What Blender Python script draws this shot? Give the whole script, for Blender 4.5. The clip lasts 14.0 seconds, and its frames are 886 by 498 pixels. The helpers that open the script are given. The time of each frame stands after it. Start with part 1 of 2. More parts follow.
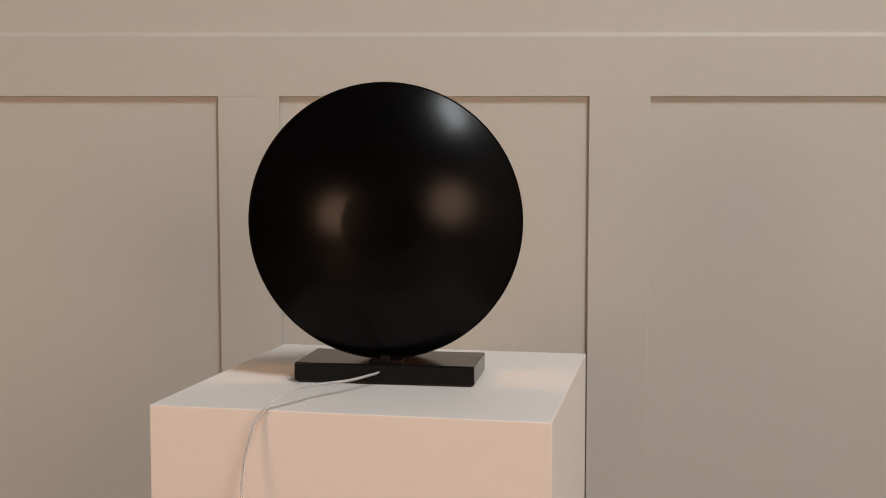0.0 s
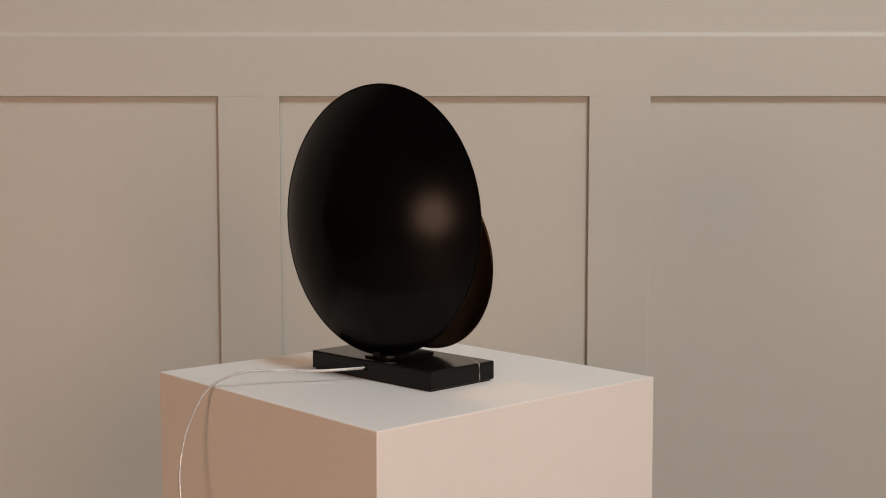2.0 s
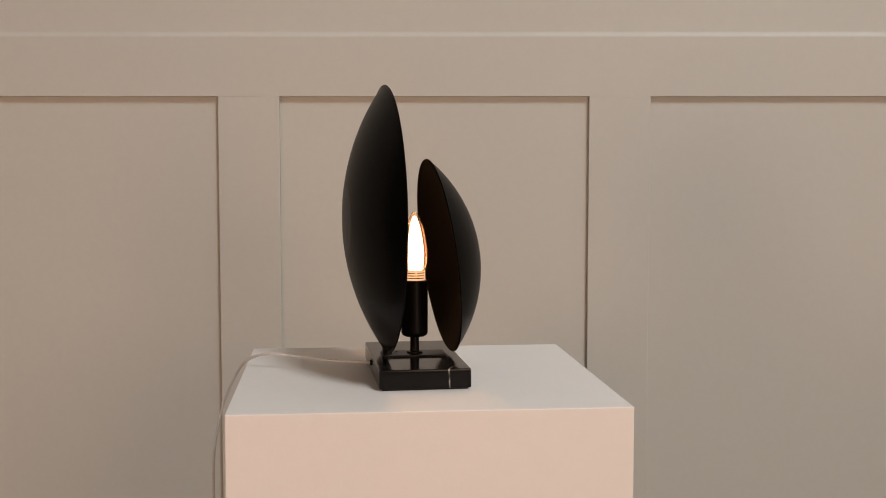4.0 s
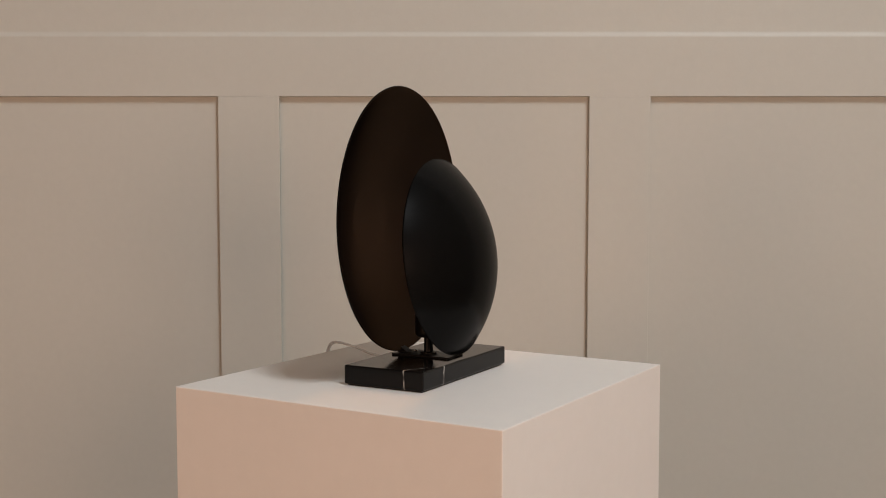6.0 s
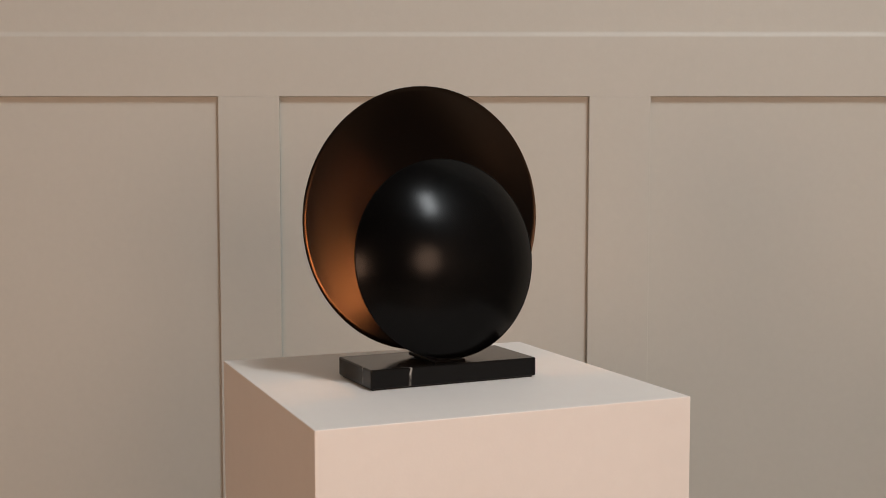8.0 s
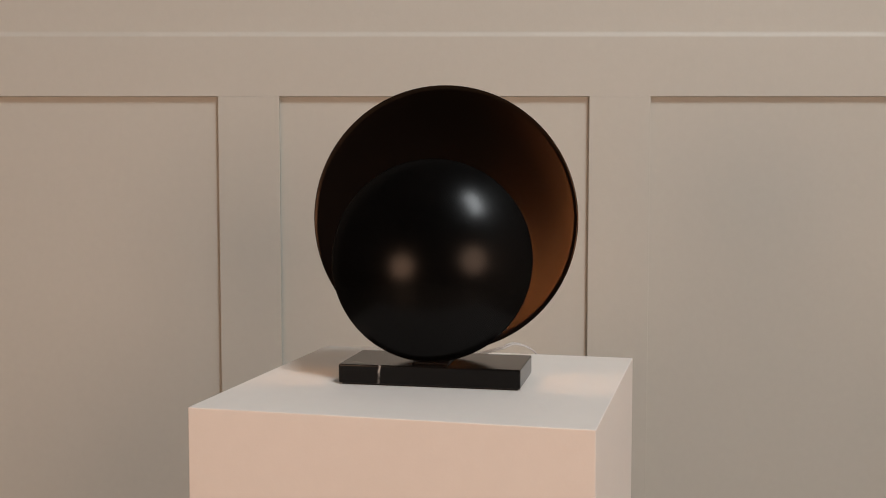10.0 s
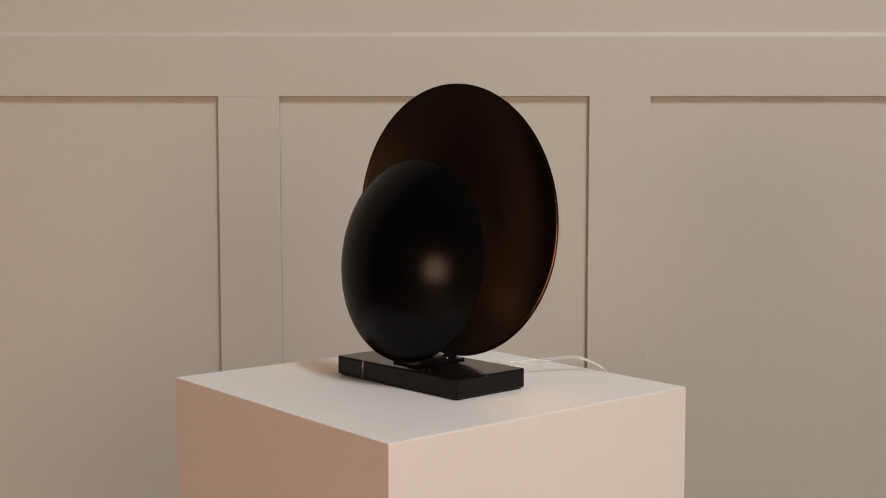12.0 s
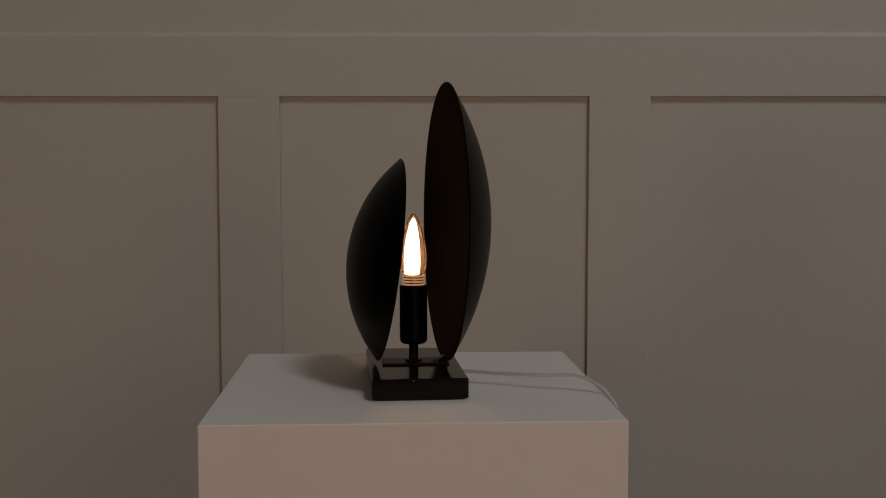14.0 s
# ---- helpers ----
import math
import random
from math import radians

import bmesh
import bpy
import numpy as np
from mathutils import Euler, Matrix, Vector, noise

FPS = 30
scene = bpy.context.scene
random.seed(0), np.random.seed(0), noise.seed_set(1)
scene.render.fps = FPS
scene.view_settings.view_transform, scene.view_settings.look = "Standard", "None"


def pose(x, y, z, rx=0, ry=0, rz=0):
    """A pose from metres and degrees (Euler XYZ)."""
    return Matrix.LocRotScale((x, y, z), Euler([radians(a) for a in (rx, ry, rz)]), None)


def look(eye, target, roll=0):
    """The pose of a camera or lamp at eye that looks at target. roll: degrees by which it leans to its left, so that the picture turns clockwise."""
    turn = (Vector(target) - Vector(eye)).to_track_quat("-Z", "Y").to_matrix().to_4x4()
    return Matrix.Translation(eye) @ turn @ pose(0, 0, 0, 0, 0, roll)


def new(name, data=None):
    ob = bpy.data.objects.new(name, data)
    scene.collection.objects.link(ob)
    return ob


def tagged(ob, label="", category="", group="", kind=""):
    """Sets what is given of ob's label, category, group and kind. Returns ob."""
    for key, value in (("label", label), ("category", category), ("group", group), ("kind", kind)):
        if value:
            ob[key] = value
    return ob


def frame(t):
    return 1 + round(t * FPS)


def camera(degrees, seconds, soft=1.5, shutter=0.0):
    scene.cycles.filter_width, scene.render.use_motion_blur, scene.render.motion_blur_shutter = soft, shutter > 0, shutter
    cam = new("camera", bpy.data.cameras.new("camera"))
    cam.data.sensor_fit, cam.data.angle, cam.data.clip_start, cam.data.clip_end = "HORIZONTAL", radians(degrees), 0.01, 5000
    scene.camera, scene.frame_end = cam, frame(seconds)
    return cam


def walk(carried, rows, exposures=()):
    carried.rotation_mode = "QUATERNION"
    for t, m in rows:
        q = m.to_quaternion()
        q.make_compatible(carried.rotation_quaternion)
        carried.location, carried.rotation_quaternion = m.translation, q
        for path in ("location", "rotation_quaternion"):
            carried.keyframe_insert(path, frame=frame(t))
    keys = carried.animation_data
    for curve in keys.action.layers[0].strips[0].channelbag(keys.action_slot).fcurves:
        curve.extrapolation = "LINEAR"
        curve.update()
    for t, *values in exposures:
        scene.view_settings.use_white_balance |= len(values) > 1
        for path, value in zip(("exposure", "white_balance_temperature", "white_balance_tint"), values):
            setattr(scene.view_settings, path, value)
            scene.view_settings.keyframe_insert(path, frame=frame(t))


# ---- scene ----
# Pedestal top 0.90 m above the floor; the turning axis is at x = 0, y = 0.
TOP = 0.90
EYE = Vector((0.0396, -1.5801, TOP + 0.2953))
TILT = 4.155

cam = camera(42.364, 14.0, soft=1.0)
stand = pose(EYE.x, EYE.y, EYE.z, 90 - TILT, 0, 0)
walk(cam, [(0.0, stand), (14.0, stand)],
     exposures=[(0.0, 0.0), (13.3, 0.0), (13.4, -0.05), (13.5, -0.24), (13.6, -0.52), (13.7, -0.77), (13.8, -1.06), (13.9, -1.34), (14.0, -1.6)])


def spin(t):
    """The turntable's angle in degrees."""
    return -11.56 - 18.252 * t


# ---------------------------------------------------------------- world and lights
world = bpy.data.worlds.new("world")
scene.world = world
world.use_nodes = True
world.node_tree.nodes["Background"].inputs["Color"].default_value = (0.5, 0.55, 0.6, 1)
world.node_tree.nodes["Background"].inputs["Strength"].default_value = 0.02

AIM = Vector((0, 0, TOP + 0.18))


def area_light(name, place, target, width, height, watts, colour, shape="RECTANGLE"):
    data = bpy.data.lights.new(name, "AREA")
    data.shape, data.size, data.size_y = shape, width, height
    data.energy, data.color = watts, colour
    ob = new(name, data)
    ob.matrix_world = look(place, target)
    return ob


area_light("skylight", (2.12, -2.90, 6.03), AIM, 0.95, 2.1, 240, (0.885, 0.927, 0.952))
area_light("warm_light_tall", (1.74, -4.03, 1.66), AIM, 1.55, 1.55, 48, (1.0, 0.64, 0.45), "DISK")
area_light("warm_light_low", (-2.70, -3.75, 1.22), AIM, 1.45, 1.45, 49, (1.0, 0.595, 0.39), "DISK")


# ---------------------------------------------------------------- materials
def material(name, colour, rough=0.5, metal=0.0, spec=0.5):
    m = bpy.data.materials.new(name)
    m.use_nodes = True
    b = m.node_tree.nodes["Principled BSDF"]
    b.inputs["Base Color"].default_value = (*colour, 1)
    b.inputs["Roughness"].default_value = rough
    b.inputs["Metallic"].default_value = metal
    b.inputs["Specular IOR Level"].default_value = spec
    return m


def node(m, kind, **inputs):
    n = m.node_tree.nodes.new(kind)
    for key, value in inputs.items():
        n.inputs[key.replace("_", " ")].default_value = value
    return n


def link(m, a, out, b, into):
    m.node_tree.links.new(a.outputs[out], b.inputs[into])


def vary(m, low, high, scale, coarse, rough=(0.4, 0.6), bump=0.05, bump_scale=200.0, distance=0.001):
    """Colour between low and high by two noises, roughness by the fine one, and a fine relief."""
    b = m.node_tree.nodes["Principled BSDF"]
    co = node(m, "ShaderNodeTexCoord")
    fine = node(m, "ShaderNodeTexNoise", Scale=scale, Detail=6.0, Roughness=0.6)
    big = node(m, "ShaderNodeTexNoise", Scale=coarse, Detail=3.0)
    for n in (fine, big):
        link(m, co, "Object", n, "Vector")
    mix = m.node_tree.nodes.new("ShaderNodeMath")
    mix.operation = "ADD"
    link(m, fine, "Fac", mix, 0)
    link(m, big, "Fac", mix, 1)
    half = m.node_tree.nodes.new("ShaderNodeMath")
    half.operation = "MULTIPLY"
    half.inputs[1].default_value = 0.5
    link(m, mix, 0, half, 0)
    ramp = m.node_tree.nodes.new("ShaderNodeValToRGB")
    ramp.color_ramp.elements[0].position, ramp.color_ramp.elements[1].position = 0.3, 0.7
    ramp.color_ramp.elements[0].color, ramp.color_ramp.elements[1].color = (*low, 1), (*high, 1)
    link(m, half, 0, ramp, "Fac")
    link(m, ramp, "Color", b, "Base Color")
    spread = m.node_tree.nodes.new("ShaderNodeMapRange")
    spread.inputs["To Min"].default_value, spread.inputs["To Max"].default_value = rough
    link(m, half, 0, spread, "Value")
    link(m, spread, "Result", b, "Roughness")
    grain = node(m, "ShaderNodeTexNoise", Scale=bump_scale, Detail=4.0)
    link(m, co, "Object", grain, "Vector")
    rel = node(m, "ShaderNodeBump", Strength=bump, Distance=distance)
    link(m, grain, "Fac", rel, "Height")
    link(m, rel, "Normal", b, "Normal")
    return m


WALL_PAINT = vary(material("wall_paint", (0.6, 0.54, 0.46), 0.6), (0.524, 0.520, 0.474), (0.554, 0.548, 0.500),
                  60.0, 1.3, (0.5, 0.62), 0.12, 160.0)
# Near-black for the unseen walls, so the glossy shades mirror little.
DARK_PAINT = vary(material("dark_room_paint", (0.5, 0.46, 0.4), 0.8), (0.085, 0.072, 0.058), (0.105, 0.088, 0.072), 40.0, 1.0, (0.7, 0.8))
# Pale so that the unseen east wall throws fill light back.
BOUNCE_PAINT = vary(material("bounce_paint", (0.7, 0.69, 0.66), 0.7), (0.56, 0.57, 0.57), (0.60, 0.61, 0.61), 40.0, 1.0, (0.6, 0.7))
# The unseen ceiling is toned down too, for darker reflections.
CEILING_PAINT = vary(material("ceiling_paint", (0.7, 0.68, 0.64), 0.8), (0.17, 0.165, 0.155), (0.20, 0.195, 0.185), 40.0, 1.0, (0.7, 0.8))
FLOOR_GREY = vary(material("floor_screed", (0.22, 0.14, 0.08), 0.45), (0.26, 0.235, 0.20), (0.33, 0.30, 0.26), 30.0, 2.0, (0.35, 0.5))
PLINTH_PAINT = vary(material("plinth_paint", (0.8, 0.77, 0.73), 0.6), (0.785, 0.74, 0.695), (0.815, 0.77, 0.725), 45.0, 5.0,
                    (0.5, 0.62), 0.1, 260.0)
BLACK_LACQUER = vary(material("black_lacquer", (0.004, 0.004, 0.004), 0.3, 0.0, 0.0), (0.0012, 0.0012, 0.0013), (0.0022, 0.0020, 0.0019),
                     300.0, 14.0, (0.215, 0.25), 0.008, 900.0, 0.0002)
BLACK_METAL = vary(material("black_metal", (0.006, 0.006, 0.006), 0.35, 0.0, 0.14), (0.003, 0.003, 0.003), (0.006, 0.0057, 0.0054),
                   200.0, 20.0, (0.3, 0.4), 0.02, 600.0, 0.0002)
STEEL = vary(material("bright_steel", (0.6, 0.58, 0.55), 0.25, 1.0), (0.5, 0.48, 0.45), (0.65, 0.62, 0.58), 200.0, 30.0, (0.2, 0.35))
BRASS = vary(material("screw_brass", (0.7, 0.5, 0.28), 0.3, 1.0), (0.6, 0.42, 0.22), (0.75, 0.54, 0.3), 200.0, 30.0, (0.22, 0.35))
FELT = vary(material("dark_felt", (0.01, 0.01, 0.01), 0.9), (0.008, 0.008, 0.008), (0.014, 0.014, 0.014), 400.0, 30.0, (0.85, 0.95))


def satin_gloss(m, straight, grazing):
    """A thin lacquer gloss over the body colour: the share at straight view, and how much it gains towards the edge."""
    t = m.node_tree
    b, out = t.nodes["Principled BSDF"], t.nodes["Material Output"]
    gloss = t.nodes.new("ShaderNodeBsdfAnisotropic")
    gloss.distribution = "GGX"
    for name in ("Roughness", "Normal"):
        t.links.new(b.inputs[name].links[0].from_socket, gloss.inputs[name])
    edge = t.nodes.new("ShaderNodeLayerWeight")
    edge.inputs["Blend"].default_value = 0.5
    power = t.nodes.new("ShaderNodeMath")
    power.operation = "POWER"
    power.inputs[1].default_value = 5.0
    t.links.new(edge.outputs["Facing"], power.inputs[0])
    share = t.nodes.new("ShaderNodeMath")
    share.operation = "MULTIPLY_ADD"
    share.inputs[1].default_value, share.inputs[2].default_value = grazing, straight
    t.links.new(power.outputs[0], share.inputs[0])
    mix = t.nodes.new("ShaderNodeMixShader")
    t.links.new(share.outputs[0], mix.inputs["Fac"])
    t.links.new(b.outputs[0], mix.inputs[1])
    t.links.new(gloss.outputs[0], mix.inputs[2])
    t.links.new(mix.outputs[0], out.inputs["Surface"])


satin_gloss(BLACK_LACQUER, 0.0138, 0.36)


def marble():
    m = material("black_marble", (0.006, 0.006, 0.006), 0.14, 0.0, 0.16)
    b = m.node_tree.nodes["Principled BSDF"]
    co = node(m, "ShaderNodeTexCoord")
    warp = node(m, "ShaderNodeTexNoise", Scale=30.0, Detail=5.0)
    link(m, co, "Object", warp, "Vector")
    # one thin vein that cuts a corner of the slab
    dot = m.node_tree.nodes.new("ShaderNodeVectorMath")
    dot.operation = "DOT_PRODUCT"
    dot.inputs[1].default_value = (0.466, 0.885, 0.04)
    link(m, co, "Object", dot, 0)
    shift = m.node_tree.nodes.new("ShaderNodeMath")
    shift.operation = "MULTIPLY_ADD"
    shift.inputs[1].default_value, shift.inputs[2].default_value = 0.006, -0.0892
    link(m, warp, "Fac", shift, 0)
    add = m.node_tree.nodes.new("ShaderNodeMath")
    add.operation = "ADD"
    link(m, dot, "Value", add, 0)
    link(m, shift, 0, add, 1)
    dist = m.node_tree.nodes.new("ShaderNodeMath")
    dist.operation = "ABSOLUTE"
    link(m, add, 0, dist, 0)
    vein = m.node_tree.nodes.new("ShaderNodeMapRange")
    vein.inputs["From Min"].default_value, vein.inputs["From Max"].default_value = 0.0002, 0.0011
    vein.inputs["To Min"].default_value, vein.inputs["To Max"].default_value = 1.0, 0.0
    link(m, dist, 0, vein, "Value")
    fade = node(m, "ShaderNodeTexNoise", Scale=70.0, Detail=3.0)
    link(m, co, "Object", fade, "Vector")
    keep = m.node_tree.nodes.new("ShaderNodeMapRange")
    keep.inputs["From Min"].default_value, keep.inputs["From Max"].default_value = 0.35, 0.6
    link(m, fade, "Fac", keep, "Value")
    line = m.node_tree.nodes.new("ShaderNodeMath")
    line.operation = "MULTIPLY"
    link(m, vein, "Result", line, 0)
    link(m, keep, "Result", line, 1)
    # a few pale specks
    cells = node(m, "ShaderNodeTexVoronoi", Scale=95.0)
    link(m, co, "Object", cells, "Vector")
    near = m.node_tree.nodes.new("ShaderNodeMath")
    near.operation = "LESS_THAN"
    near.inputs[1].default_value = 0.09
    link(m, cells, "Distance", near, 0)
    sparse = node(m, "ShaderNodeTexNoise", Scale=22.0)
    link(m, co, "Object", sparse, "Vector")
    some = m.node_tree.nodes.new("ShaderNodeMath")
    some.operation = "GREATER_THAN"
    some.inputs[1].default_value = 0.6
    link(m, sparse, "Fac", some, 0)
    speck = m.node_tree.nodes.new("ShaderNodeMath")
    speck.operation = "MULTIPLY"
    link(m, near, 0, speck, 0)
    link(m, some, 0, speck, 1)
    # the specks keep to one end of the slab
    along = m.node_tree.nodes.new("ShaderNodeSeparateXYZ")
    link(m, co, "Object", along, "Vector")
    end = m.node_tree.nodes.new("ShaderNodeMath")
    end.operation = "LESS_THAN"
    end.inputs[1].default_value = -0.085
    link(m, along, "X", end, 0)
    here = m.node_tree.nodes.new("ShaderNodeMath")
    here.operation = "MULTIPLY"
    link(m, speck, 0, here, 0)
    link(m, end, 0, here, 1)
    faint = m.node_tree.nodes.new("ShaderNodeMath")
    faint.operation = "MULTIPLY"
    faint.inputs[1].default_value = 0.6
    link(m, here, 0, faint, 0)
    both = m.node_tree.nodes.new("ShaderNodeMath")
    both.operation = "MAXIMUM"
    link(m, line, 0, both, 0)
    link(m, faint, 0, both, 1)
    mix = m.node_tree.nodes.new("ShaderNodeMix")
    mix.data_type = "RGBA"
    mix.inputs["A"].default_value, mix.inputs["B"].default_value = (0.0055, 0.0052, 0.005, 1), (0.42, 0.40, 0.37, 1)
    m.node_tree.links.new(both.outputs[0], mix.inputs["Factor"])
    m.node_tree.links.new([o for o in mix.outputs if o.type == "RGBA"][0], b.inputs["Base Color"])
    wear = m.node_tree.nodes.new("ShaderNodeMapRange")
    wear.inputs["To Min"].default_value, wear.inputs["To Max"].default_value = 0.09, 0.17
    link(m, warp, "Fac", wear, "Value")
    link(m, wear, "Result", b, "Roughness")
    return m


def spun_lacquer():
    """Dark bronze lacquer over spun metal: fine rings about the dish's axis stretch the gloss from crown to rim."""
    m = material("spun_bronze_lacquer", (0.0035, 0.003, 0.0028), 0.5, 0.0, 0.0)
    t = m.node_tree
    b, out = t.nodes["Principled BSDF"], t.nodes["Material Output"]
    bronze = t.nodes.new("ShaderNodeBsdfAnisotropic")
    bronze.distribution = "BECKMANN"
    bronze.inputs["Color"].default_value = (0.0295, 0.0192, 0.0128, 1)
    bronze.inputs["Anisotropy"].default_value, bronze.inputs["Rotation"].default_value = 0.33, 0.25
    way = t.nodes.new("ShaderNodeTangent")
    way.direction_type, way.axis = "RADIAL", "Z"
    link(m, way, "Tangent", bronze, "Tangent")
    co = node(m, "ShaderNodeTexCoord")
    axis = t.nodes.new("ShaderNodeVectorMath")
    axis.operation = "MULTIPLY"
    axis.inputs[1].default_value = (1, 1, 0)
    link(m, co, "Object", axis, 0)
    radius = t.nodes.new("ShaderNodeVectorMath")
    radius.operation = "LENGTH"
    link(m, axis, "Vector", radius, 0)
    rings = t.nodes.new("ShaderNodeTexNoise")
    rings.noise_dimensions = "1D"
    rings.inputs["Scale"].default_value, rings.inputs["Detail"].default_value = 60.0, 3.0
    link(m, radius, "Value", rings, "W")
    spread = t.nodes.new("ShaderNodeMapRange")
    spread.inputs["From Min"].default_value, spread.inputs["From Max"].default_value = 0.3, 0.7
    spread.inputs["To Min"].default_value, spread.inputs["To Max"].default_value = 0.275, 0.29
    link(m, rings, "Fac", spread, "Value")
    link(m, spread, "Result", bronze, "Roughness")
    wobble = t.nodes.new("ShaderNodeTexNoise")
    wobble.noise_dimensions = "1D"
    wobble.inputs["Scale"].default_value, wobble.inputs["Detail"].default_value = 160.0, 2.0
    link(m, radius, "Value", wobble, "W")
    rel = node(m, "ShaderNodeBump", Strength=0.006, Distance=0.0002)
    link(m, wobble, "Fac", rel, "Height")
    link(m, rel, "Normal", bronze, "Normal")
    both = t.nodes.new("ShaderNodeAddShader")
    t.links.new(b.outputs[0], both.inputs[0])
    t.links.new(bronze.outputs[0], both.inputs[1])
    t.links.new(both.outputs[0], out.inputs["Surface"])
    return m


def clear_plastic():
    m = bpy.data.materials.new("clear_plastic")
    m.use_nodes = True
    t = m.node_tree
    t.nodes.clear()
    out = t.nodes.new("ShaderNodeOutputMaterial")
    body = t.nodes.new("ShaderNodeBsdfPrincipled")
    body.inputs["Base Color"].default_value = (0.72, 0.72, 0.73, 1)
    body.inputs["Roughness"].default_value = 0.1
    body.inputs["Specular IOR Level"].default_value = 0.9
    body.inputs["Metallic"].default_value = 0.1
    see = t.nodes.new("ShaderNodeBsdfTransparent")
    see.inputs["Color"].default_value = (0.93, 0.92, 0.9, 1)
    mix = t.nodes.new("ShaderNodeMixShader")
    mix.inputs["Fac"].default_value = 0.74
    t.links.new(see.outputs[0], mix.inputs[1])
    t.links.new(body.outputs[0], mix.inputs[2])
    t.links.new(mix.outputs[0], out.inputs["Surface"])
    return m


def bulb_glass():
    m = bpy.data.materials.new("bulb_glass")
    m.use_nodes = True
    t = m.node_tree
    t.nodes.clear()
    out = t.nodes.new("ShaderNodeOutputMaterial")
    see = t.nodes.new("ShaderNodeBsdfTransparent")
    see.inputs["Color"].default_value = (0.93, 0.83, 0.74, 1)
    gloss = t.nodes.new("ShaderNodeBsdfGlossy")
    gloss.inputs["Roughness"].default_value = 0.05
    facing = t.nodes.new("ShaderNodeFresnel")
    facing.inputs["IOR"].default_value = 1.16
    mix = t.nodes.new("ShaderNodeMixShader")
    t.links.new(facing.outputs[0], mix.inputs["Fac"])
    haze = t.nodes.new("ShaderNodeBsdfTranslucent")
    haze.inputs["Color"].default_value = (0.80, 0.56, 0.42, 1)
    veil = t.nodes.new("ShaderNodeMixShader")
    veil.inputs["Fac"].default_value = 0.035
    t.links.new(see.outputs[0], veil.inputs[1])
    t.links.new(haze.outputs[0], veil.inputs[2])
    t.links.new(veil.outputs[0], mix.inputs[1])
    t.links.new(gloss.outputs[0], mix.inputs[2])
    t.links.new(mix.outputs[0], out.inputs["Surface"])
    return m


def glowing(name, colour, strength):
    m = bpy.data.materials.new(name)
    m.use_nodes = True
    t = m.node_tree
    t.nodes.clear()
    out = t.nodes.new("ShaderNodeOutputMaterial")
    e = t.nodes.new("ShaderNodeEmission")
    e.inputs["Color"].default_value, e.inputs["Strength"].default_value = (*colour, 1), strength
    t.links.new(e.outputs[0], out.inputs["Surface"])
    return m


INNER_LACQUER = spun_lacquer()
MARBLE, CLEAR, GLASS = marble(), clear_plastic(), bulb_glass()
# Emission for the collar's ribs, in place of bulb light passing through them.
RIB_GLOW = glowing("rib_stand_in_glow", (1.0, 0.50, 0.25), 1.2)
GLOW = glowing("filament_glow", (1.0, 0.50, 0.235), 50.0)


# ---------------------------------------------------------------- mesh helpers
def part(name, bm, mat, parent=None, label="", smooth=False):
    mesh = bpy.data.meshes.new(name)
    if smooth:
        for f in bm.faces:
            f.smooth = True
    bmesh.ops.recalc_face_normals(bm, faces=bm.faces[:])
    bm.to_mesh(mesh)
    bm.free()
    mesh.materials.append(mat)
    ob = new(name, mesh)
    if parent is not None:
        ob.parent = parent
    return tagged(ob, label)


def box(x0, x1, y0, y1, z0, z1, bevel=0.0, segments=2):
    bm = bmesh.new()
    bmesh.ops.create_cube(bm, size=1.0)
    for v in bm.verts:
        v.co = Vector((x0 + (v.co.x + 0.5) * (x1 - x0), y0 + (v.co.y + 0.5) * (y1 - y0), z0 + (v.co.z + 0.5) * (z1 - z0)))
    if bevel:
        bmesh.ops.bevel(bm, geom=bm.edges[:], offset=bevel, segments=segments, profile=0.6, affect="EDGES")
    return bm


def lathe(profile, steps=64, closed=False):
    """A body of revolution about z from (radius, z) pairs."""
    bm = bmesh.new()
    rings = []
    for r, z in profile:
        if r < 1e-6:
            rings.append([bm.verts.new((0, 0, z))])
        else:
            rings.append([bm.verts.new((r * math.cos(2 * math.pi * i / steps), r * math.sin(2 * math.pi * i / steps), z))
                          for i in range(steps)])
    pairs = list(zip(rings, rings[1:]))
    if closed:
        pairs.append((rings[-1], rings[0]))
    for a, b in pairs:
        for i in range(steps):
            j = (i + 1) % steps
            if len(a) == 1 and len(b) > 1:
                bm.faces.new((a[0], b[i], b[j]))
            elif len(b) == 1 and len(a) > 1:
                bm.faces.new((a[i], a[j], b[0]))
            elif len(a) > 1:
                bm.faces.new((a[i], a[j], b[j], b[i]))
    return bm


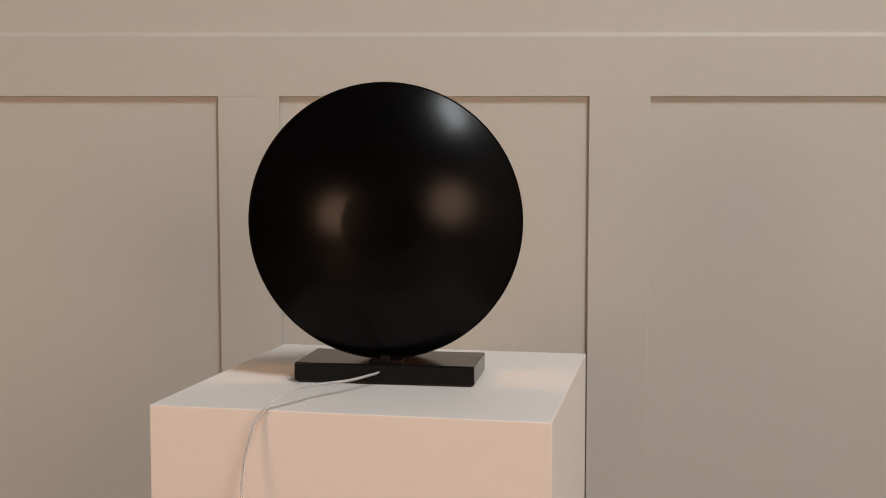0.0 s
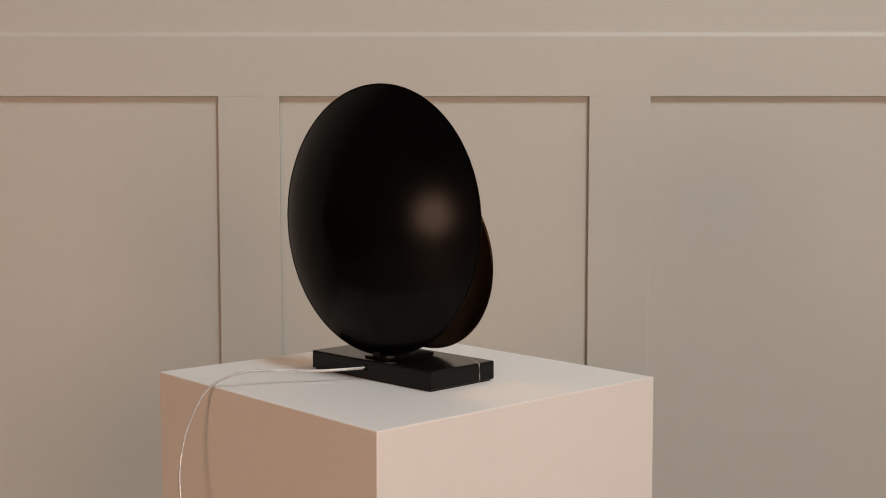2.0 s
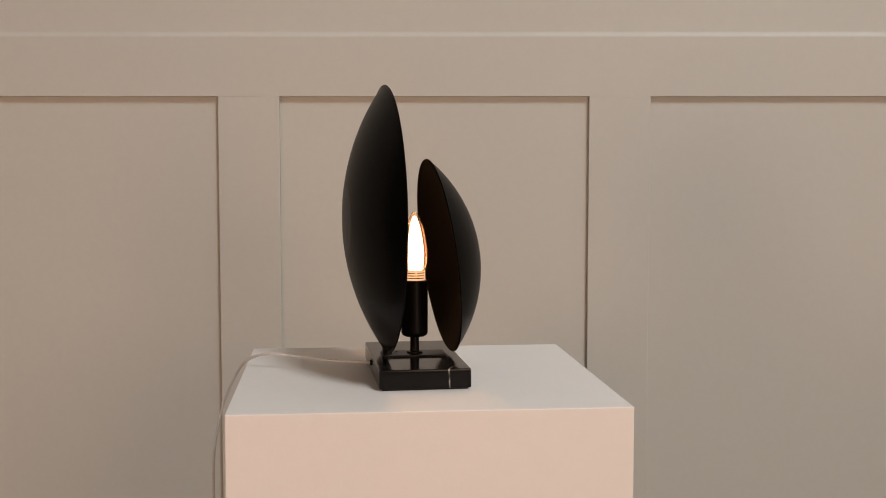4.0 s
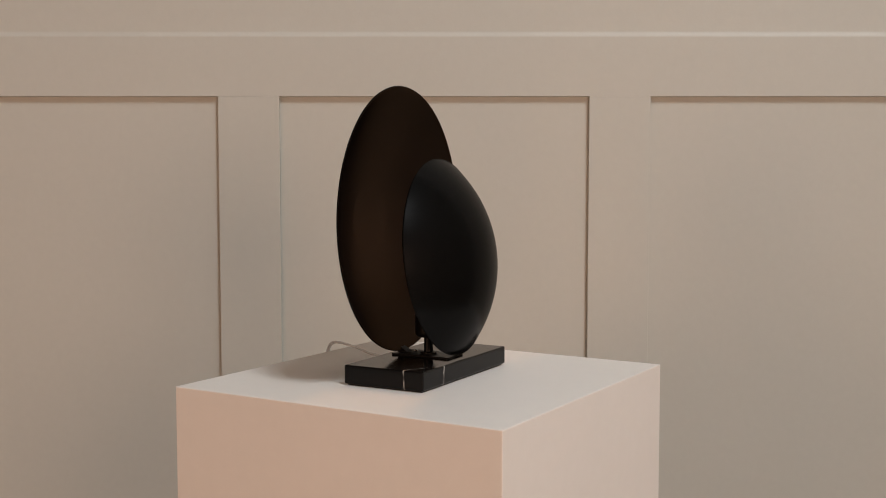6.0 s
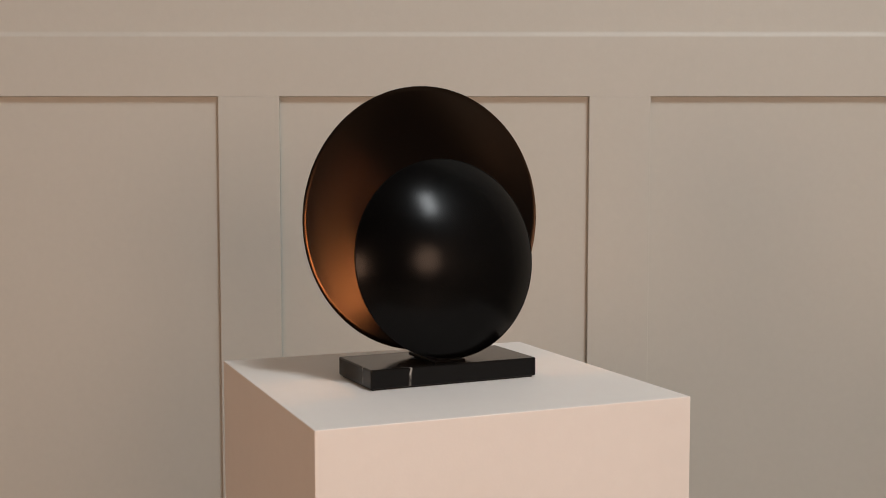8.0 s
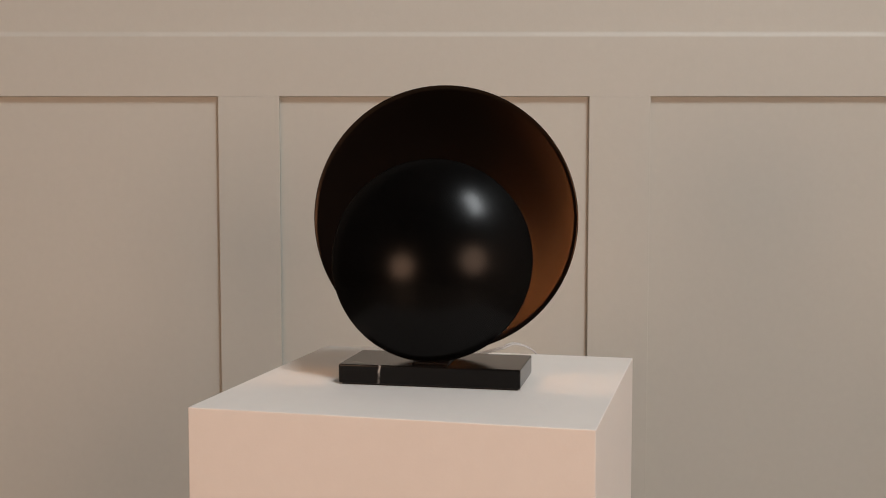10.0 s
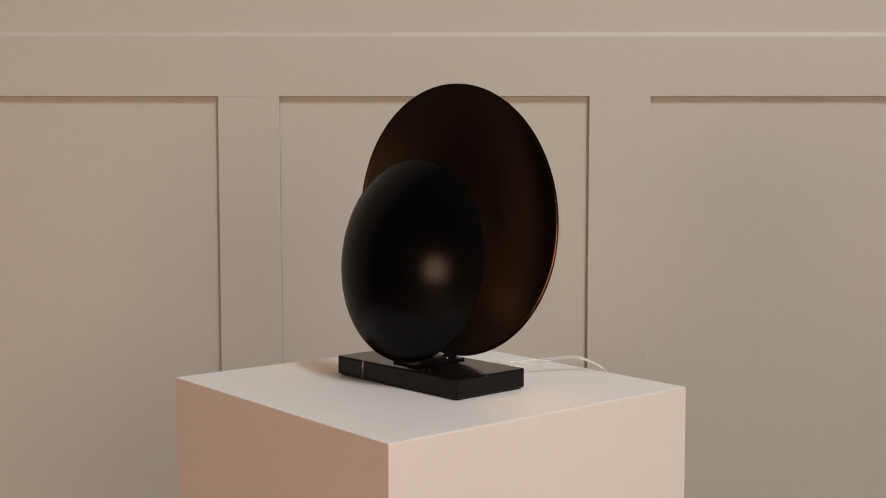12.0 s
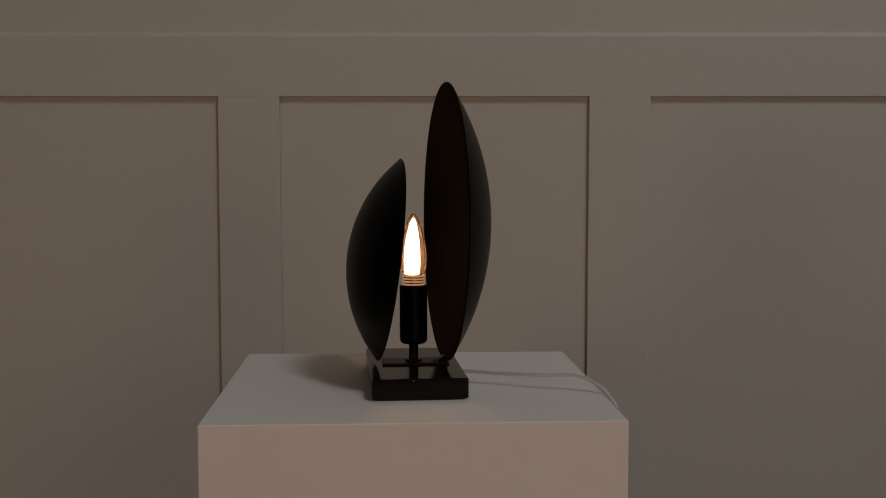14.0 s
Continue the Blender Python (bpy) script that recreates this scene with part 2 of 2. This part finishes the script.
def tube(points, radius, sides=10, samples=12):
    """A round wire along a smooth line through the points."""
    pts = [Vector(p) for p in points]
    line = []
    for i in range(len(pts) - 1):
        a, b, c, d = pts[max(i - 1, 0)], pts[i], pts[i + 1], pts[min(i + 2, len(pts) - 1)]
        for k in range(samples):
            s = k / samples
            line.append(0.5 * (2 * b + (c - a) * s + (2 * a - 5 * b + 4 * c - d) * s * s + (3 * b - a - 3 * c + d) * s ** 3))
    line.append(pts[-1])
    bm = bmesh.new()
    rings, side = [], None
    for i, p in enumerate(line):
        way = (line[min(i + 1, len(line) - 1)] - line[max(i - 1, 0)]).normalized()
        if side is None:
            side = way.cross(Vector((0, 0, 1))).normalized()
        side = (side - way * side.dot(way)).normalized()
        up = way.cross(side)
        rings.append([bm.verts.new(p + radius * (math.cos(2 * math.pi * k / sides) * side + math.sin(2 * math.pi * k / sides) * up))
                      for k in range(sides)])
    for a, b in zip(rings, rings[1:]):
        for k in range(sides):
            bm.faces.new((a[k], a[(k + 1) % sides], b[(k + 1) % sides], b[k]))
    bm.faces.new(rings[0])
    bm.faces.new(rings[-1])
    return bm


# ---------------------------------------------------------------- the room
WALL_Y = 1.02            # face of the recessed panels
PROUD = 0.0125            # how far rails and stiles stand out
PX = (WALL_Y - PROUD - EYE.y) / 2023.2


EAST = 2.75              # inner face of the east wall


def room():
    back = tagged(part("wall_north", box(-4.6, EAST, WALL_Y, WALL_Y + 0.12, 0, 6.5), WALL_PAINT),
                  "beige painted panelled wall behind the pedestal", "wall", kind="structure")
    x_mid = EYE.x
    z_eye = EYE.z
    rail_low, rail_top = z_eye + 122.3 * PX, z_eye + 231.0 * PX
    # the rail's upper edge runs back to a frieze board in a soft ogee
    top_rail = bmesh.new()
    outline = [(WALL_Y + 0.002, rail_low), (WALL_Y - PROUD, rail_low)]
    for k in range(13):
        u = k / 12
        outline.append((WALL_Y - PROUD + 0.0042 * u * u * (3 - 2 * u), rail_top - 0.008 + 0.014 * u))
    outline.append((WALL_Y + 0.002, rail_top + 0.006))
    ends = [[top_rail.verts.new((x, y, z)) for y, z in outline] for x in (-4.6, EAST)]
    for k in range(len(outline)):
        j = (k + 1) % len(outline)
        top_rail.faces.new((ends[0][k], ends[0][j], ends[1][j], ends[1][k]))
    for end in ends:
        top_rail.faces.new(end)
    part("rail", top_rail, WALL_PAINT, back)
    part("frieze_board", box(-4.6, EAST, WALL_Y - PROUD + 0.0042, WALL_Y + 0.002, rail_top + 0.006, 6.5), WALL_PAINT, back)
    part("skirting_rail", box(-4.6, EAST, WALL_Y - PROUD, WALL_Y + 0.002, 0.0, 0.22, 0.0012), WALL_PAINT, back)
    pitch = 653.3 * PX
    first = x_mid + (442.0 - 784.0) * PX
    for k in range(-6, 8):
        x = first + k * pitch
        w = 54.0 * PX
        if -4.5 < x < EAST - 0.1:
            part("stile", box(x - w, x + w, WALL_Y - PROUD, WALL_Y + 0.002, 0.2201, rail_low - 0.0001, 0.0012), WALL_PAINT, back)
    # out of view: a pale reflector that brightens the right of the back wall
    tagged(part("wall_east", box(EAST, EAST + 0.12, -5.6, WALL_Y + 0.12, 0, 6.5), BOUNCE_PAINT), "unseen pale side wall added to bounce light", "wall", kind="structure")
    # west and south walls stay out of view, dark to hold reflections down
    tagged(part("wall_west", box(-4.72, -4.6, -5.6, WALL_Y + 0.12, 0, 6.5), DARK_PAINT), "unseen side wall, near-black to darken reflections", "wall", kind="structure")
    tagged(part("wall_south", box(-4.72, EAST + 0.12, -5.72, -5.6, 0, 6.5), DARK_PAINT), "unseen rear wall, near-black to darken reflections", "wall", kind="structure")
    tagged(part("floor", box(-4.72, EAST + 0.12, -5.72, WALL_Y + 0.12, -0.1, 0), FLOOR_GREY), "smooth grey-beige screed floor", "floor", kind="structure")
    tagged(part("ceiling", box(-4.72, EAST + 0.12, -5.72, WALL_Y + 0.12, 6.5, 6.6), CEILING_PAINT), "plain grey ceiling", "ceiling", kind="structure")


room()

# ---------------------------------------------------------------- the pedestal
PED_X, PED_Y = -0.0319, 0.0068      # its centre beside the axis
PED_W, PED_D = 0.500, 0.4974


def pedestal():
    thing = tagged(new("pedestal"), "white painted square display pedestal with crisp edges", "pedestal")
    # one box with eased edges, parted into its boards, each 18 mm thick
    sides = (("top_board", 2, 1), ("side_board", 0, 1), ("side_board", 0, -1), ("side_board", 1, 1), ("side_board", 1, -1))
    for name, axis, way in sides:
        bm = box(-PED_W / 2, PED_W / 2, -PED_D / 2, PED_D / 2, 0.0, TOP, 0.0017, 3)
        bm.normal_update()
        gone = []
        for f in bm.faces:
            n = f.normal
            main = 2 if n.z > 0.5 else (0 if abs(n.x) >= abs(n.y) else 1)
            if n.z < -0.5 or main != axis or n[main] * way < 0:
                gone.append(f)
        bmesh.ops.delete(bm, geom=gone, context="FACES")
        made = bmesh.ops.extrude_face_region(bm, geom=bm.faces[:], use_keep_orig=True)["geom"]
        for v in made:
            if isinstance(v, bmesh.types.BMVert):
                v.co.x = min(max(v.co.x, 0.018 - PED_W / 2), PED_W / 2 - 0.018)
                v.co.y = min(max(v.co.y, 0.018 - PED_D / 2), PED_D / 2 - 0.018)
                v.co.z = min(max(v.co.z, 0.0), TOP - 0.018)
        part(name, bm, PLINTH_PAINT, thing)
    return thing


# ---------------------------------------------------------------- the lamp
LAMP_X, LAMP_Y, LAMP_TURN = -0.0331, 0.0023, 2.68     # on the pedestal top
BASE_W, BASE_D, BASE_H = 0.2482, 0.1224, 0.0278


def dish(a, h, flat, thick, steps=128):
    """Profiles of the outer and inner face of a spun dish; the rim at z = 0, the apex at z = h. flat: radius of the flattened crown."""
    rs = (a * a + h * h) / (2 * h)

    def sag(r):
        z = math.sqrt(rs * rs - r * r) - (rs - h)
        if flat and r < flat * 1.12:
            # the slope eases from half of the sphere's in the crown to the full slope just past its edge
            count, edge = 60, flat * 1.12
            z = math.sqrt(rs * rs - edge ** 2) - (rs - h)
            for k in range(count):
                q = edge + (r - edge) * (k + 0.5) / count
                ease = min(max((q / flat - 0.90) / 0.2, 0), 1)
                z += (0.5 + 0.5 * ease * ease * (3 - 2 * ease)) * q / math.sqrt(rs * rs - q * q) * (edge - r) / count
        return z
    n = 44
    radii = [a * i / n for i in range(n + 1)]
    if flat:
        radii = sorted([q for q in radii if abs(q / flat - 1) > 0.15] + [flat * (0.86 + 0.01 * k) for k in range(28)])
    outer = [(r, sag(r)) for r in radii]
    inner = [(r * (1 - thick / rs), sag(r) - thick) for r in radii]
    return outer, inner


def shade(name, thing, place, tilt, turn, sign, a, h, flat, lip, label):
    thick = 0.0016
    outer, inner = dish(a - lip, h, flat, thick)
    # local z is the dish's axis; sign -1 points it to the lamp's back
    m = Matrix.Translation(place) @ pose(0, 0, 0, 0, 0, turn) @ pose(0, 0, 0, tilt) @ pose(0, 0, 0, 90 if sign < 0 else -90)
    shell = part(name, lathe(outer, 128), BLACK_LACQUER, thing, label, True)
    shell.matrix_basis = m
    lining = part("lining", lathe(inner + [(a - 0.0008, -0.0021)], 128), INNER_LACQUER, shell, "satin dark bronze inside face", True)
    flange = [(a - lip - 0.0012, 0.0002), (a - 0.0007, 0.0002), (a - 0.0002, -0.0002), (a, -0.0008), (a - 0.0002, -0.0014),
              (a - 0.0007, -0.0018), (a - lip, -0.0018), (a - lip - 0.0012, -0.0012)]
    part("rim", lathe(flange, 128, True), BLACK_LACQUER, shell, "narrow flat black rim", False)
    return shell


def bulb(thing):
    z = 0.128
    glass = [(0.0140, z + 0.0205)]
    glass += [(0.0156, z + 0.0225), (0.0175, z + 0.030), (0.0183, z + 0.040), (0.0181, z + 0.049), (0.0168, z + 0.060),
              (0.0145, z + 0.072), (0.0112, z + 0.084), (0.0075, z + 0.094), (0.0040, z + 0.1005), (0.0016, z + 0.1028), (0, z + 0.1032)]
    body = tagged(part("bulb", lathe(glass, 40), GLASS, thing, "lit clear glass candle bulb", True))
    body.visible_shadow = False
    core = [(0, z + 0.0215), (0.0098, z + 0.0215), (0.0106, z + 0.026), (0.0110, z + 0.036), (0.0107, z + 0.050), (0.0095, z + 0.064),
            (0.0072, z + 0.078), (0.0043, z + 0.090), (0.0014, z + 0.0962), (0, z + 0.0968)]
    # the filament column stands off centre, towards the small shade, and leans back to the tip
    column = lathe(core, 24)
    for v in column.verts:
        v.co.y += 0.0018 * min(max((z + 0.097 - v.co.z) / 0.045, 0), 1)
    part("filament", column, GLOW, body, "glowing white filament column", True)
    neck = [(0, z + 0.004), (0.0138, z + 0.004), (0.0142, z + 0.006), (0.0142, z + 0.0195), (0.0138, z + 0.0205), (0, z + 0.0205)]
    collar = part("collar", lathe(neck, 32), BRASS, body, "amber ribbed collar", True)
    # each rib emits by itself to imitate the bulb shining through
    for k in range(4):
        ring = [(0.0146 + 0.0011 * math.cos(a * math.pi / 4), z + 0.0075 + 0.0037 * k + 0.0011 * math.sin(a * math.pi / 4)) for a in range(8)]
        part("rib", lathe(ring, 32, True), RIB_GLOW, body, "amber rib with the bulb's light put in as glow", True)
    cap = [(0, z - 0.004), (0.0122, z - 0.004), (0.0128, z + 0.0), (0.0128, z + 0.0042), (0.0118, z + 0.005), (0, z + 0.005)]
    part("bulb_cap", lathe(cap, 32), STEEL, body, "metal screw cap", True)


def table_lamp():
    lamp = tagged(new("table_lamp"), "black table lamp with two dish shades on a marble base, lit", "lamp")
    slab = part("base", box(-BASE_W / 2, BASE_W / 2, -BASE_D / 2, BASE_D / 2, 0.0022, BASE_H, 0.0022, 3), MARBLE, lamp,
                "polished black marble slab with a white vein")
    part("felt_pad", box(-BASE_W / 2 + 0.004, BASE_W / 2 - 0.004, -BASE_D / 2 + 0.004, BASE_D / 2 - 0.004, 0.0, 0.0023), FELT, slab)
    part("bracket", box(-0.023, 0.023, -0.047, 0.043, BASE_H, BASE_H + 0.0026, 0.0006), BLACK_METAL, lamp, "flat black mounting plate under the shades")
    head = part("screw", lathe([(0, 0.0022), (0.0014, 0.002), (0.0023, 0.0008), (0.0025, 0)], 20), STEEL, lamp, "small steel screw", True)
    head.matrix_basis = pose(-0.010, -0.026, BASE_H + 0.0026)
    # a folded foot that holds the large shade
    tab = bmesh.new()
    side = [[tab.verts.new((x, -0.046 + d, BASE_H + 0.0022 + h)) for d, h in ((0, 0), (0.014, 0), (0.013, 0.0018), (0.004, 0.0075), (0, 0.0075))]
            for x in (-0.007, 0.007)]
    tab.faces.new(side[0])
    tab.faces.new(side[1])
    for k in range(5):
        tab.faces.new((side[0][k], side[0][(k + 1) % 5], side[1][(k + 1) % 5], side[1][k]))
    part("tab", tab, BLACK_METAL, lamp, "small black foot that holds the large shade")
    part("stem", lathe([(0, BASE_H), (0.0115, BASE_H), (0.0115, BASE_H + 0.005), (0.0066, BASE_H + 0.0056), (0.0062, BASE_H + 0.03), (0, BASE_H + 0.03)], 32),
         BLACK_METAL, lamp, smooth=False)
    part("bulb_holder", lathe([(0, 0.0545), (0.015, 0.0545), (0.0178, 0.0568), (0.0188, 0.060), (0.0188, 0.1325), (0.0180, 0.1340),
                               (0.0150, 0.1340), (0.0150, 0.128), (0, 0.128)], 48), BLACK_METAL, lamp, "black cylindrical bulb holder")
    bulb(lamp)
    shade("large_shade", lamp, (-0.0014, -0.0432, 0.2201), 0.25, 3.7, -1, 0.1879, 0.0570, 0.050, 0.0018, "large glossy black metal dish shade")
    shade("small_shade", lamp, (0.0014, 0.0350, 0.1691), 7.25, 3.05, 1, 0.1375, 0.0548, 0.0, 0.0012, "small glossy black metal dish shade")
    return lamp, cord(lamp)


def cord(lamp):
    """A clear twin wire from the slab's back over the pedestal's edge."""
    path = [(-0.006, -0.050, 0.0165), (-0.006, -0.061, 0.0165), (-0.0321, -0.117, 0.016), (-0.0622, -0.166, 0.0185), (-0.0792, -0.2099, 0.0199),
            (-0.1023, -0.2386, 0.0074), (-0.118, -0.2549, -0.0148), (-0.1245, -0.2748, -0.062), (-0.1217, -0.2867, -0.1167),
            (-0.1082, -0.2905, -0.1773), (-0.100, -0.286, -0.30), (-0.096, -0.276, -0.50),
            (-0.096, -0.270, -0.78), (-0.106, -0.280, -0.875), (-0.15, -0.33, -0.8975)]
    def strand(points, off):
        return [(x + off * 0.75, y - off * 0.3, z + (off * 0.55 if z > -0.8 else 0)) for x, y, z in points]
    for off in (-0.0017, 0.0017):
        part("cord", tube(strand(path[:7], off), 0.0013), CLEAR, lamp, "clear plastic twin wire", True)
    # the hanging end is a piece of its own, which twists about the edge as the lamp turns
    ends = bmesh.new()
    for off in (-0.0017, 0.0017):
        local = [Vector(p) - Vector(path[6]) for p in strand(path[6:], off)]
        piece = tube(local, 0.0013)
        mesh = bpy.data.meshes.new("piece")
        piece.to_mesh(mesh)
        piece.free()
        ends.from_mesh(mesh)
        bpy.data.meshes.remove(mesh)
    tail = part("cord_tail", ends, CLEAR, lamp, "clear plastic twin wire hanging over the edge", True)
    tail.matrix_basis = Matrix.Translation(path[6])
    part("cord_bush", lathe([(0, -0.001), (0.0042, -0.001), (0.0042, 0.0016), (0.003, 0.0022), (0, 0.0022)], 20), BLACK_METAL, lamp, smooth=True
         ).matrix_basis = pose(-0.006, -BASE_D / 2, 0.0165, 90)
    return tail


PEDESTAL = pedestal()
LAMP, TAIL = table_lamp()


# ---------------------------------------------------------------- movement
def motions():
    """Pedestal and lamp turn together at an even pace about the axis."""
    ped_rows, lamp_rows = [], []
    for k in range(29):
        t = 0.5 * k
        turn = pose(0, 0, 0, 0, 0, spin(t))
        ped_rows.append((t, turn @ pose(PED_X, PED_Y, 0)))
        lamp_rows.append((t, turn @ pose(LAMP_X, LAMP_Y, TOP, 0, 0, LAMP_TURN)))
    walk(PEDESTAL, ped_rows)
    walk(LAMP, lamp_rows)
    hang = (-0.118, -0.2549, -0.0148)
    walk(TAIL, [(t, pose(*hang, 0, 0, a)) for t, a in ((0.0, 0), (3.5, 0), (6.5, 45), (10.0, 85), (14.0, 85))])


motions()
